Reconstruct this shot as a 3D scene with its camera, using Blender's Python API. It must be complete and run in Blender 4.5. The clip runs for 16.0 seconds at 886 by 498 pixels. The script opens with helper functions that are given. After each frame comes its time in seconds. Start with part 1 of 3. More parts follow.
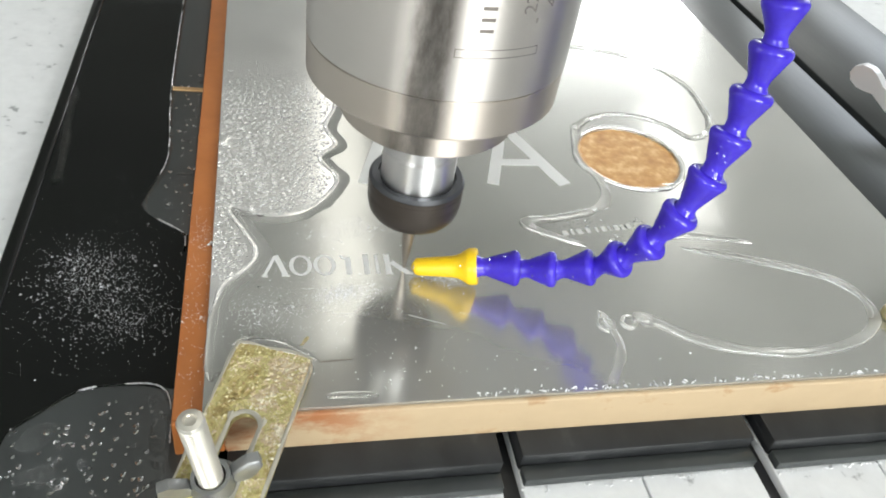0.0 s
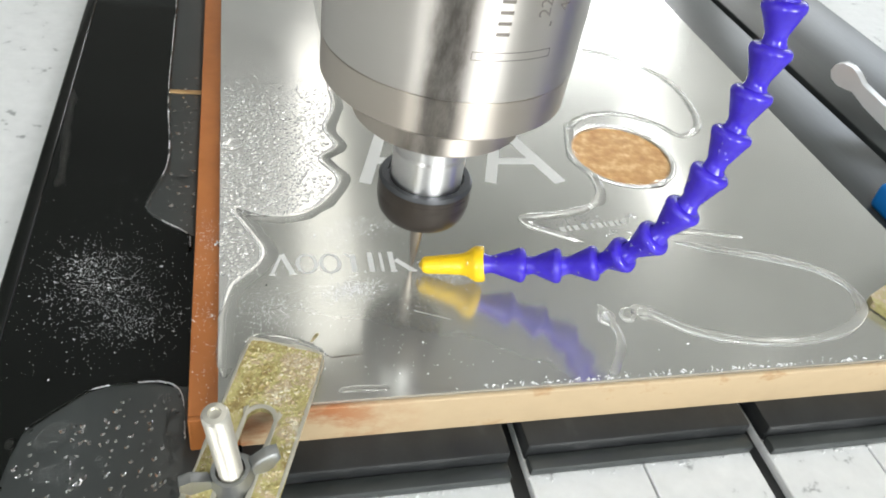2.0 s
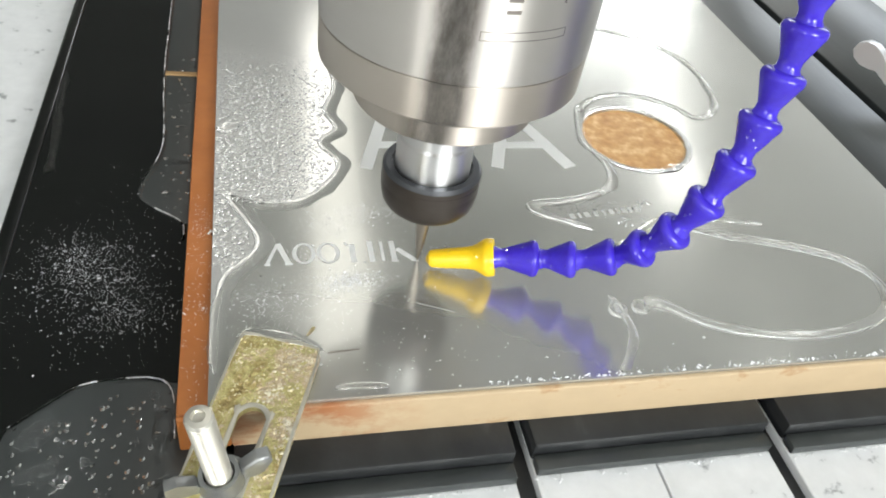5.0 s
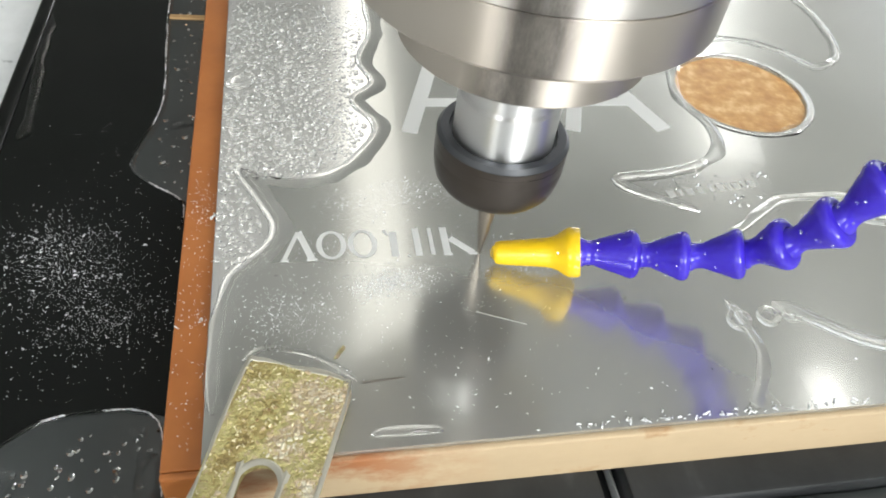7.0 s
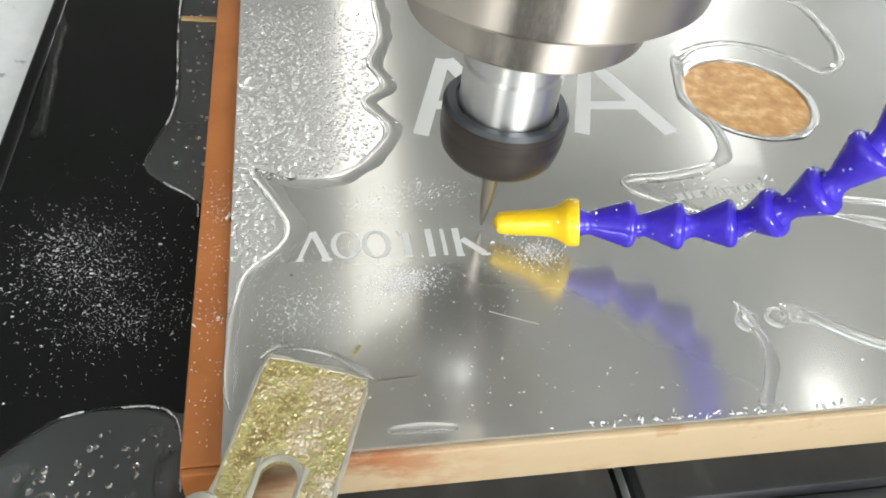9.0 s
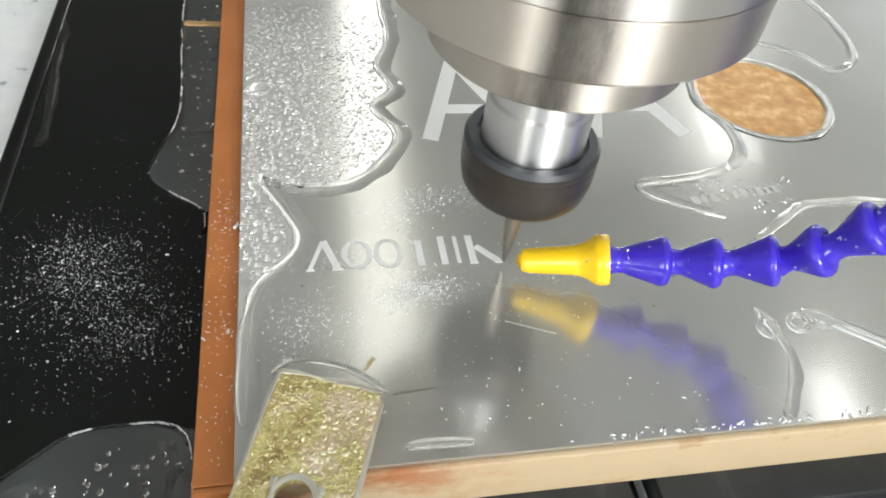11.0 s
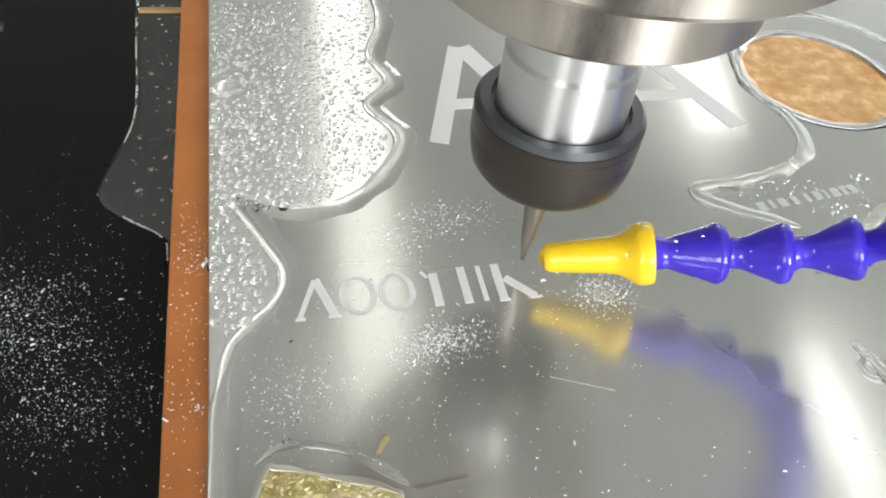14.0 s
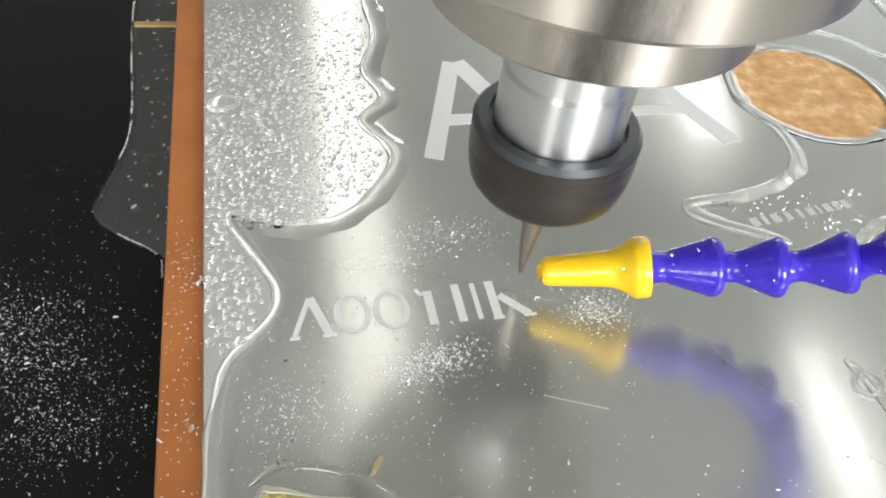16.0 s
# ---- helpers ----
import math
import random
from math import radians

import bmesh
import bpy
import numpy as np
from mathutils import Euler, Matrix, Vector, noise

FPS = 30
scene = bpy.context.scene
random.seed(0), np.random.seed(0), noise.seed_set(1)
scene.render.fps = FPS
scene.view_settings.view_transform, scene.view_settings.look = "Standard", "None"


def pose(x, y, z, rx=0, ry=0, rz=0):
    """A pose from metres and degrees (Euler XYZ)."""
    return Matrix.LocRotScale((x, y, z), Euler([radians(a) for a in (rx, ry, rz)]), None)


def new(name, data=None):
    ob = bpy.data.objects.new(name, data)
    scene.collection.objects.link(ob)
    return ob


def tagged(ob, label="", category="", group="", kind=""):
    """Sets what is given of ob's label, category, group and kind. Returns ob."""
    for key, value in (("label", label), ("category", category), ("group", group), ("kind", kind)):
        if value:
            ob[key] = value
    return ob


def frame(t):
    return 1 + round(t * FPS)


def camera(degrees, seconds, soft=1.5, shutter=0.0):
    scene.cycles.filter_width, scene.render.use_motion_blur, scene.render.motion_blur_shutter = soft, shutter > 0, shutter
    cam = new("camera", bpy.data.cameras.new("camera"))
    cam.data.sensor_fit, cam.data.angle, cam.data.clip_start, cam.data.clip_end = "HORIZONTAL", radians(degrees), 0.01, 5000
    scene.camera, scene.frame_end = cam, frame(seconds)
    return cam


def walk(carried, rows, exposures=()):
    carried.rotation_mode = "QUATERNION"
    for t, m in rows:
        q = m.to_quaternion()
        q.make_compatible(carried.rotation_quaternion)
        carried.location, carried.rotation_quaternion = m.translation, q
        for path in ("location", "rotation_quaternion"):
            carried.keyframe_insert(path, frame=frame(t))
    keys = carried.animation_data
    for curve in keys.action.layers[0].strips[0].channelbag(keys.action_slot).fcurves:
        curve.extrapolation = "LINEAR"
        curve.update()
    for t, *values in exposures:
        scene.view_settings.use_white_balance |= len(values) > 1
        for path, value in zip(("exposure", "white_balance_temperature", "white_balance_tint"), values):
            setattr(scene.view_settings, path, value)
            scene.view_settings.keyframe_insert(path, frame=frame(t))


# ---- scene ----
cam = camera(60.10, 16.0, soft=1.9)
# seconds, eye in metres, yaw, pitch, roll in degrees; z = 0 is the top of the aluminium plate
ROWS = [
    (0, 0.0011, -0.2114, 0.2012, -17.35, -40.42, -10.67),
    (0.5, -0.0063, -0.2195, 0.2044, -18.87, -39.61, -11.42),
    (1, -0.0078, -0.2193, 0.2036, -19.33, -39.73, -11.60),
    (1.5, -0.0078, -0.2162, 0.2018, -19.60, -40.03, -11.59),
    (2, -0.0093, -0.2157, 0.2031, -19.25, -40.05, -11.17),
    (2.5, -0.0071, -0.2153, 0.2035, -19.40, -40.36, -11.13),
    (3, -0.0067, -0.2148, 0.2016, -18.91, -40.39, -10.84),
    (3.5, -0.0064, -0.2116, 0.2003, -18.95, -40.76, -10.95),
    (6, -0.0015, -0.1876, 0.1819, -17.19, -42.72, -9.81),
    (6.5, -0.0026, -0.1671, 0.1670, -16.32, -44.80, -9.51),
    (7, 0.0043, -0.1500, 0.1595, -15.54, -45.24, -8.82),
    (7.5, 0.0053, -0.1491, 0.1571, -15.78, -45.48, -9.03),
    (8, 0.0023, -0.1502, 0.1580, -15.88, -45.33, -9.29),
    (8.5, 0.0012, -0.1505, 0.1591, -15.97, -45.10, -9.30),
    (9, -0.0008, -0.1515, 0.1608, -15.82, -45.07, -9.31),
    (11.5, -0.0044, -0.1453, 0.1584, -15.59, -45.11, -8.45),
    (12, -0.0064, -0.1466, 0.1585, -15.52, -45.20, -8.49),
    (12.5, -0.0063, -0.1431, 0.1570, -15.83, -45.59, -8.19),
    (13, -0.0048, -0.1300, 0.1484, -16.27, -46.36, -7.60),
    (13.5, -0.0039, -0.1118, 0.1388, -17.14, -46.16, -7.40),
    (14, -0.0020, -0.1055, 0.1348, -17.45, -46.23, -7.91),
    (14.5, -0.0008, -0.1045, 0.1362, -17.04, -46.14, -7.63),
    (15, -0.0003, -0.1038, 0.1362, -17.31, -46.11, -7.74),
    (15.5, -0.0004, -0.1046, 0.1381, -16.92, -46.01, -7.33),
    (16, -0.0014, -0.1038, 0.1373, -17.76, -45.81, -8.04),
]
walk(cam, [(t, pose(x, y, z, 0, 0, yaw) @ pose(0, 0, 0, 90 + pitch) @ pose(0, 0, 0, 0, 0, -roll)) for t, x, y, z, yaw, pitch, roll in ROWS])
# the tool's way over the plate, millimetres from where it stands at 7 s
TOOL_ROWS = [
    (0, -2.8, 3.8, -0.9),
    (0.5, -2.6, 3.5, -0.8),
    (1, -2.5, 3.0, -0.7),
    (1.5, -1.9, 3.1, -0.8),
    (2, -1.6, 2.7, -0.6),
    (2.5, -1.8, 1.9, -0.5),
    (3, -1.5, 1.8, -0.7),
    (3.5, -1.1, 1.6, -0.6),
    (6, -0.2, 0.0, -0.5),
    (6.5, -0.6, -0.0, -0.4),
    (7, 0.3, 0.4, -0.8),
    (7.5, 0.0, -0.5, -0.3),
    (8, 1.5, 0.4, 1.2),
    (8.5, 1.4, 9.6, 1.3),
    (9, -0.6, 11.4, 1.0),
    (11.5, -1.1, -3.2, 2.0),
    (12, -4.2, -2.2, 2.2),
    (12.5, -4.5, 3.3, -0.5),
    (13, -4.9, 4.1, 2.2),
    (13.5, -3.1, 8.4, 0.6),
    (14, -2.9, 9.1, 3.3),
    (14.5, -1.1, 10.2, 3.2),
    (15, -1.8, 9.6, 4.1),
    (15.5, -1.3, 10.0, 3.5),
    (16, -1.7, 10.2, 3.4),
]

# ---- world and light ----
world = bpy.data.worlds.new("world")
scene.world = world
world.use_nodes = True
wn = world.node_tree
sky = wn.nodes.new("ShaderNodeTexSky")
sky.sky_type, sky.sun_disc, sky.sun_elevation, sky.sun_rotation = "NISHITA", False, radians(35), radians(20)
wn.links.new(sky.outputs[0], wn.nodes["Background"].inputs[0])
wn.nodes["Background"].inputs[1].default_value = 0.12
scene.view_settings.exposure = 0.6


def area(name, m, sx, sy, watts, color):
    data = bpy.data.lights.new(name, "AREA")
    data.shape, data.size, data.size_y, data.energy, data.color = "RECTANGLE", sx, sy, watts, color
    ob = new(name, data)
    ob.matrix_world = m
    return ob


# a long light panel and a broken row of brighter ones under the ceiling, and the daylight of the windows
CEIL = 2.6
area("panel_light", pose(0.42, 2.6, CEIL - 0.06, 0, 0, -3), 0.28, 5.6, 6.7, (1.0, 0.97, 0.90))
area("panel_light", pose(2.78, 3.75, CEIL - 0.06, 0, 0, -12), 0.34, 1.4, 4.0, (1.0, 0.99, 0.96))
area("panel_light", pose(2.24, 1.12, CEIL - 0.06, 0, 0, -12), 0.16, 0.9, 1.7, (1.0, 0.99, 0.96))
area("window_light", pose(3.0, 5.9, 2.05, 90, 0, 180), 1.8, 0.8, 30, (0.97, 0.985, 0.98))
area("window_light", pose(4.9, 4.2, 1.45, 90, 0, 90), 3.2, 1.5, 20, (0.97, 0.985, 0.98))
area("window_light", pose(-2.6, -3.9, 1.50, 90, 0, 0), 1.2, 1.3, 70, (0.98, 0.99, 0.975))
area("window_light", pose(1.3, -3.9, 1.50, 90, 0, 0), 2.0, 1.3, 150, (0.98, 0.99, 0.975))


# ---- materials ----
def material(name, color, rough=0.5, metal=0.0, **more):
    """A Principled material; returns it, its tree and its shader."""
    m = bpy.data.materials.new(name)
    m.use_nodes = True
    s = m.node_tree.nodes["Principled BSDF"]
    s.inputs["Base Color"].default_value = (*color, 1)
    s.inputs["Roughness"].default_value, s.inputs["Metallic"].default_value = rough, metal
    for k, v in more.items():
        s.inputs[k.replace("_", " ")].default_value = v
    return m


def add(m, kind, **inputs):
    n = m.node_tree.nodes.new(kind)
    for k, v in inputs.items():
        n.inputs[k.replace("_", " ")].default_value = v
    return n


def coords(m, scale=(1, 1, 1)):
    c, mp = m.node_tree.nodes.new("ShaderNodeTexCoord"), m.node_tree.nodes.new("ShaderNodeMapping")
    mp.inputs["Scale"].default_value = scale
    m.node_tree.links.new(c.outputs["Object"], mp.inputs[0])
    return mp.outputs[0]


def grain(m, scale, stretch=(1, 1, 1), detail=4.0, rough=0.6):
    n = add(m, "ShaderNodeTexNoise", Scale=scale, Detail=detail, Roughness=rough)
    m.node_tree.links.new(coords(m, stretch), n.inputs["Vector"])
    return n.outputs[0]


def ramp(m, source, stops):
    """Colours along a 0 to 1 value."""
    r = m.node_tree.nodes.new("ShaderNodeValToRGB")
    el = r.color_ramp.elements
    while len(el) < len(stops):
        el.new(0.5)
    for e, (p, c) in zip(el, stops):
        e.position, e.color = p, (*c, 1) if len(c) == 3 else c
    m.node_tree.links.new(source, r.inputs[0])
    return r.outputs[0]


def put(m, source, socket):
    m.node_tree.links.new(source, m.node_tree.nodes["Principled BSDF"].inputs[socket])


def remap(m, source, lo, hi, a=0.0, b=1.0):
    n = m.node_tree.nodes.new("ShaderNodeMapRange")
    for k, v in zip(("From Min", "From Max", "To Min", "To Max"), (a, b, lo, hi)):
        n.inputs[k].default_value = v
    m.node_tree.links.new(source, n.inputs["Value"])
    return n.outputs[0]


def bump(m, source, strength, distance):
    b = add(m, "ShaderNodeBump", Strength=strength, Distance=distance)
    m.node_tree.links.new(source, b.inputs["Height"])
    put(m, b.outputs[0], "Normal")


def brushed(m, amount, axis, turned=0.0):
    """Fine scratches that smear the gloss one way."""
    t = m.node_tree.nodes.new("ShaderNodeTangent")
    t.direction_type, t.axis = "RADIAL", axis
    put(m, t.outputs[0], "Tangent")
    s = m.node_tree.nodes["Principled BSDF"]
    s.inputs["Anisotropic"].default_value, s.inputs["Anisotropic Rotation"].default_value = amount, turned


g = lambda v: (v, v, v)
ALU = material("wet_aluminium", (0.52, 0.53, 0.52), 0.2, 0.72, Coat_Weight=1.0, Coat_Roughness=0.04, Coat_IOR=1.33)
put(ALU, ramp(ALU, grain(ALU, 9, (1, 1, 1)), [(0.3, (0.48, 0.485, 0.46)), (0.7, (0.57, 0.575, 0.545))]), "Base Color")
put(ALU, remap(ALU, grain(ALU, 22, (1, 1, 1)), 0.16, 0.21, 0.3, 0.7), "Roughness")
bump(ALU, grain(ALU, 40, (2, 30, 1), 2.0), 0.04, 0.0002)
brushed(ALU, 0.55, "X")

DRYALU = material("dry_aluminium", (0.90, 0.90, 0.88), 0.14, 0.80)
put(DRYALU, remap(DRYALU, grain(DRYALU, 30), 0.12, 0.17, 0.3, 0.7), "Roughness")
bump(DRYALU, grain(DRYALU, 40, (2, 30, 1), 2.0), 0.04, 0.0002)
ENGRAVED = material("milled_aluminium", (0.70, 0.71, 0.70), 0.6, 0.15)
bump(ENGRAVED, grain(ENGRAVED, 900), 0.4, 0.0002)
FAINT = material("shallow_milled_aluminium", (0.60, 0.61, 0.59), 0.42, 0.5)
bump(FAINT, grain(FAINT, 900), 0.4, 0.0002)

BROWN = material("brown_film_face", (0.30, 0.10, 0.03), 0.38)
put(BROWN, ramp(BROWN, grain(BROWN, 40), [(0.25, (0.33, 0.105, 0.024)), (0.75, (0.48, 0.175, 0.048))]), "Base Color")
bump(BROWN, grain(BROWN, 500), 0.15, 0.0002)

MDF = material("mdf_under_the_hole", (0.5, 0.3, 0.13), 0.45)
put(MDF, ramp(MDF, grain(MDF, 160, (1, 1, 1), 6), [(0.3, (0.46, 0.22, 0.06)), (0.52, (0.60, 0.33, 0.11)), (0.68, (0.78, 0.54, 0.26))]), "Base Color")
bump(MDF, grain(MDF, 420), 0.5, 0.0004)

PINE = material("raw_board_edge", (0.55, 0.41, 0.26), 0.6)
fibre = ramp(PINE, grain(PINE, 30, (1, 1, 1.6), 6, 0.65), [(0.0, (0.36, 0.27, 0.165)), (0.42, (0.43, 0.33, 0.205)), (0.58, (0.45, 0.345, 0.215)), (0.66, (0.34, 0.20, 0.09)), (0.78, (0.24, 0.11, 0.045))])
# rust soaked into the end beside the clamp
span = PINE.node_tree.nodes.new("ShaderNodeSeparateXYZ")
PINE.node_tree.links.new(coords(PINE), span.inputs[0])
near = remap(PINE, span.outputs[0], 1.0, 0.0, 0.018, 0.052)
blot = remap(PINE, grain(PINE, 70, (0.7, 1, 1.3), 5, 0.7), 0.0, 1.0, 0.40, 0.60)
both = add(PINE, "ShaderNodeMath")
both.operation = "MULTIPLY"
PINE.node_tree.links.new(near, both.inputs[0])
PINE.node_tree.links.new(blot, both.inputs[1])
soak = PINE.node_tree.nodes.new("ShaderNodeMix")
soak.data_type = "RGBA"
PINE.node_tree.links.new(both.outputs[0], soak.inputs[0])
PINE.node_tree.links.new(fibre, soak.inputs[6])
soak.inputs[7].default_value = (0.30, 0.12, 0.045, 1)
put(PINE, soak.outputs[2], "Base Color")
bump(PINE, grain(PINE, 120, (0.3, 1, 3)), 0.3, 0.0004)

PVC = material("grey_black_pvc", (0.045, 0.05, 0.056), 0.3)
put(PVC, ramp(PVC, grain(PVC, 30, (1, 0.3, 1)), [(0.3, (0.026, 0.030, 0.030)), (0.7, (0.044, 0.050, 0.050))]), "Base Color")
bump(PVC, grain(PVC, 260, (1, 0.2, 1)), 0.25, 0.0003)

# darker copy of the PVC: the shade below the board's front, put into the colour
PVCSHADE = material("shaded_black_pvc", (0.014, 0.016, 0.017), 0.38)
put(PVCSHADE, ramp(PVCSHADE, grain(PVCSHADE, 60, (1, 0.5, 1)), [(0.3, (0.009, 0.010, 0.011)), (0.62, (0.020, 0.022, 0.023)), (0.75, (0.05, 0.052, 0.054))]), "Base Color")
bump(PVCSHADE, grain(PVCSHADE, 260), 0.3, 0.0004)
WETBLACK = material("water_on_black_pvc", (0.0055, 0.0065, 0.006), 0.03, 0.0, IOR=1.33)
bump(WETBLACK, grain(WETBLACK, 25), 0.06, 0.001)

BED = material("light_bed_metal", (0.62, 0.64, 0.65), 0.45, 0.1)
put(BED, ramp(BED, grain(BED, 120, (1, 1, 1), 5), [(0.28, (0.34, 0.36, 0.37)), (0.36, (0.72, 0.74, 0.75)), (0.8, (0.80, 0.82, 0.83))]), "Base Color")
bump(BED, grain(BED, 300), 0.2, 0.0003)

STEEL = material("turned_steel", (0.66, 0.63, 0.59), 0.24, 1.0)
put(STEEL, remap(STEEL, grain(STEEL, 30, (1, 1, 8)), 0.36, 0.44, 0.3, 0.7), "Roughness")
bump(STEEL, grain(STEEL, 40, (0.2, 0.2, 120), 2.0), 0.05, 0.0002)
brushed(STEEL, 0.9, "Z", 0.25)


def dark_reflection(m, color):
    """Paints a dark, speckled reflection down the front of the turned steel into its colour."""
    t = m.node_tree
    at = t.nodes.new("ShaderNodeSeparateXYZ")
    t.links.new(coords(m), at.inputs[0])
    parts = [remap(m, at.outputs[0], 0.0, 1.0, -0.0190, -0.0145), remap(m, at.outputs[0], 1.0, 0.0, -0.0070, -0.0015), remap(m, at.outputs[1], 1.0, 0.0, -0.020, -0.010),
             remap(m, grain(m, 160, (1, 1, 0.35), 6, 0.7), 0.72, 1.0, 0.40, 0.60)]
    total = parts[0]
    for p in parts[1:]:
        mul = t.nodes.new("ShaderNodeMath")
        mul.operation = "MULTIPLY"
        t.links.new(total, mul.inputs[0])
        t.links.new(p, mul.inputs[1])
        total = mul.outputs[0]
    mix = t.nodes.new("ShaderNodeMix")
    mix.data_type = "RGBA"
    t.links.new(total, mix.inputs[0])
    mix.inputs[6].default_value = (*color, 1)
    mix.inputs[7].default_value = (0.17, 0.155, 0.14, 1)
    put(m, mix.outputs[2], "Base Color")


dark_reflection(STEEL, (0.66, 0.63, 0.59))
WARMSTEEL = material("ground_steel_ring", (0.62, 0.565, 0.50), 0.40, 1.0)
bump(WARMSTEEL, grain(WARMSTEEL, 40, (0.2, 0.2, 120), 2.0), 0.05, 0.0002)
brushed(WARMSTEEL, 0.9, "Z", 0.25)
dark_reflection(WARMSTEEL, (0.62, 0.565, 0.50))
CHROME = material("polished_shaft", (0.80, 0.80, 0.80), 0.34, 1.0)
bump(CHROME, grain(CHROME, 40, (0.2, 0.2, 120), 2.0), 0.05, 0.0002)
brushed(CHROME, 0.9, "Z", 0.25)
RIM = material("bare_nut_rim", (0.10, 0.105, 0.115), 0.28, 0.8)
NUTBLACK = material("black_oxide_nut", (0.062, 0.052, 0.045), 0.3, 0.6)
put(NUTBLACK, remap(NUTBLACK, grain(NUTBLACK, 60, (0.1, 0.1, 20)), 0.24, 0.42, 0.3, 0.7), "Roughness")
CARBIDE = material("carbide_bit", (0.38, 0.34, 0.30), 0.42, 1.0)
MARK = material("laser_mark", (0.20, 0.18, 0.16), 0.5, 0.4)
YELLOW = material("yellow_plastic", (0.88, 0.57, 0.015), 0.26)
bump(YELLOW, grain(YELLOW, 520, (1, 1, 1), 3), 0.18, 0.0004)
BLUE = material("blue_violet_plastic", (0.043, 0.021, 0.48), 0.2)
put(BLUE, ramp(BLUE, grain(BLUE, 140), [(0.3, (0.036, 0.016, 0.40)), (0.7, (0.052, 0.028, 0.56))]), "Base Color")
bump(BLUE, grain(BLUE, 420, (1, 1, 1), 3), 0.28, 0.0005)
ZINC = material("yellow_zinc_plate", (0.55, 0.47, 0.24), 0.42, 0.55)
put(ZINC, ramp(ZINC, grain(ZINC, 90, (1, 1, 1), 8, 0.75), [(0.30, (0.18, 0.12, 0.05)), (0.42, (0.40, 0.32, 0.13)), (0.50, (0.54, 0.50, 0.22)), (0.57, (0.56, 0.44, 0.29)), (0.68, (0.78, 0.75, 0.62))]), "Base Color")
put(ZINC, remap(ZINC, grain(ZINC, 220), 0.28, 0.55, 0.3, 0.7), "Roughness")
bump(ZINC, grain(ZINC, 480, (1, 1, 1), 5), 1.0, 0.0014)
WETZINC = material("wet_yellow_crust", (0.50, 0.42, 0.16), 0.42, 0.1)
put(WETZINC, ramp(WETZINC, grain(WETZINC, 150), [(0.34, (0.27, 0.17, 0.08)), (0.44, (0.44, 0.38, 0.15)), (0.52, (0.50, 0.38, 0.24)), (0.62, (0.74, 0.70, 0.54))]), "Base Color")
SWARF = material("yellow_curled_swarf", (0.72, 0.66, 0.42), 0.4, 0.3)
WORN = material("worn_bare_edge", (0.66, 0.64, 0.56), 0.35, 0.9)
BOLT = material("plated_bolt", (0.72, 0.70, 0.63), 0.30, 0.85)
bump(BOLT, grain(BOLT, 700), 0.3, 0.0003)
PALEMETAL = material("pale_cast_metal", (0.80, 0.81, 0.82), 0.30, 0.6)
bump(PALEMETAL, grain(PALEMETAL, 160), 0.3, 0.0008)
CAST = material("grey_cast_metal", (0.30, 0.31, 0.31), 0.42, 0.8)
bump(CAST, grain(CAST, 500), 0.4, 0.0004)
CLIP = material("blue_clip_plastic", (0.005, 0.24, 0.78), 0.35)
WATER = material("water", (1, 1, 1), 0.04, 0.0, IOR=1.33, Transmission_Weight=1.0)
CHIP = material("aluminium_chips", (0.88, 0.89, 0.90), 0.4, 0.35)
WALL = material("workshop_plaster", (0.30, 0.31, 0.30), 0.8)
put(WALL, ramp(WALL, grain(WALL, 1.5), [(0.3, (0.42, 0.43, 0.42)), (0.7, (0.50, 0.51, 0.50))]), "Base Color")
ROOF = material("workshop_roof_sheet", (0.2, 0.2, 0.2), 0.7)
put(ROOF, ramp(ROOF, grain(ROOF, 1.2), [(0.3, (0.63, 0.63, 0.60)), (0.7, (0.71, 0.71, 0.68))]), "Base Color")
FLOOR = material("workshop_floor", (0.28, 0.28, 0.27), 0.6)
put(FLOOR, ramp(FLOOR, grain(FLOOR, 3), [(0.3, g(0.24)), (0.7, g(0.32))]), "Base Color")


# ---- building blocks ----
def mesh_of(name, bm, mat, smooth=None):
    me = bpy.data.meshes.new(name)
    bm.normal_update()
    if smooth is not None:
        for f in bm.faces:
            f.smooth = True
        for e in bm.edges:
            if len(e.link_faces) == 2 and e.calc_face_angle(0) > radians(smooth):
                e.smooth = False
    bm.to_mesh(me)
    bm.free()
    me.materials.append(mat)
    return me


def part(name, bm, mat, parent=None, label="", smooth=None):
    ob = new(name, mesh_of(name, bm, mat, smooth))
    if parent:
        ob.parent = parent
    if label:
        tagged(ob, label)
    return ob


def empty(name, label, category, m=Matrix(), group="", kind=""):
    ob = new(name)
    ob.matrix_world = m
    return tagged(ob, label, category, group, kind)


def box(x0, x1, y0, y1, z0, z1, bevel=0.0, segments=2):
    bm = bmesh.new()
    bmesh.ops.create_cube(bm, size=1)
    for v in bm.verts:
        v.co = ((x0 + x1) / 2 + v.co.x * (x1 - x0), (y0 + y1) / 2 + v.co.y * (y1 - y0), (z0 + z1) / 2 + v.co.z * (z1 - z0))
    if bevel:
        bmesh.ops.bevel(bm, geom=bm.edges[:], offset=bevel, segments=segments, profile=0.5, affect="EDGES")
    return bm


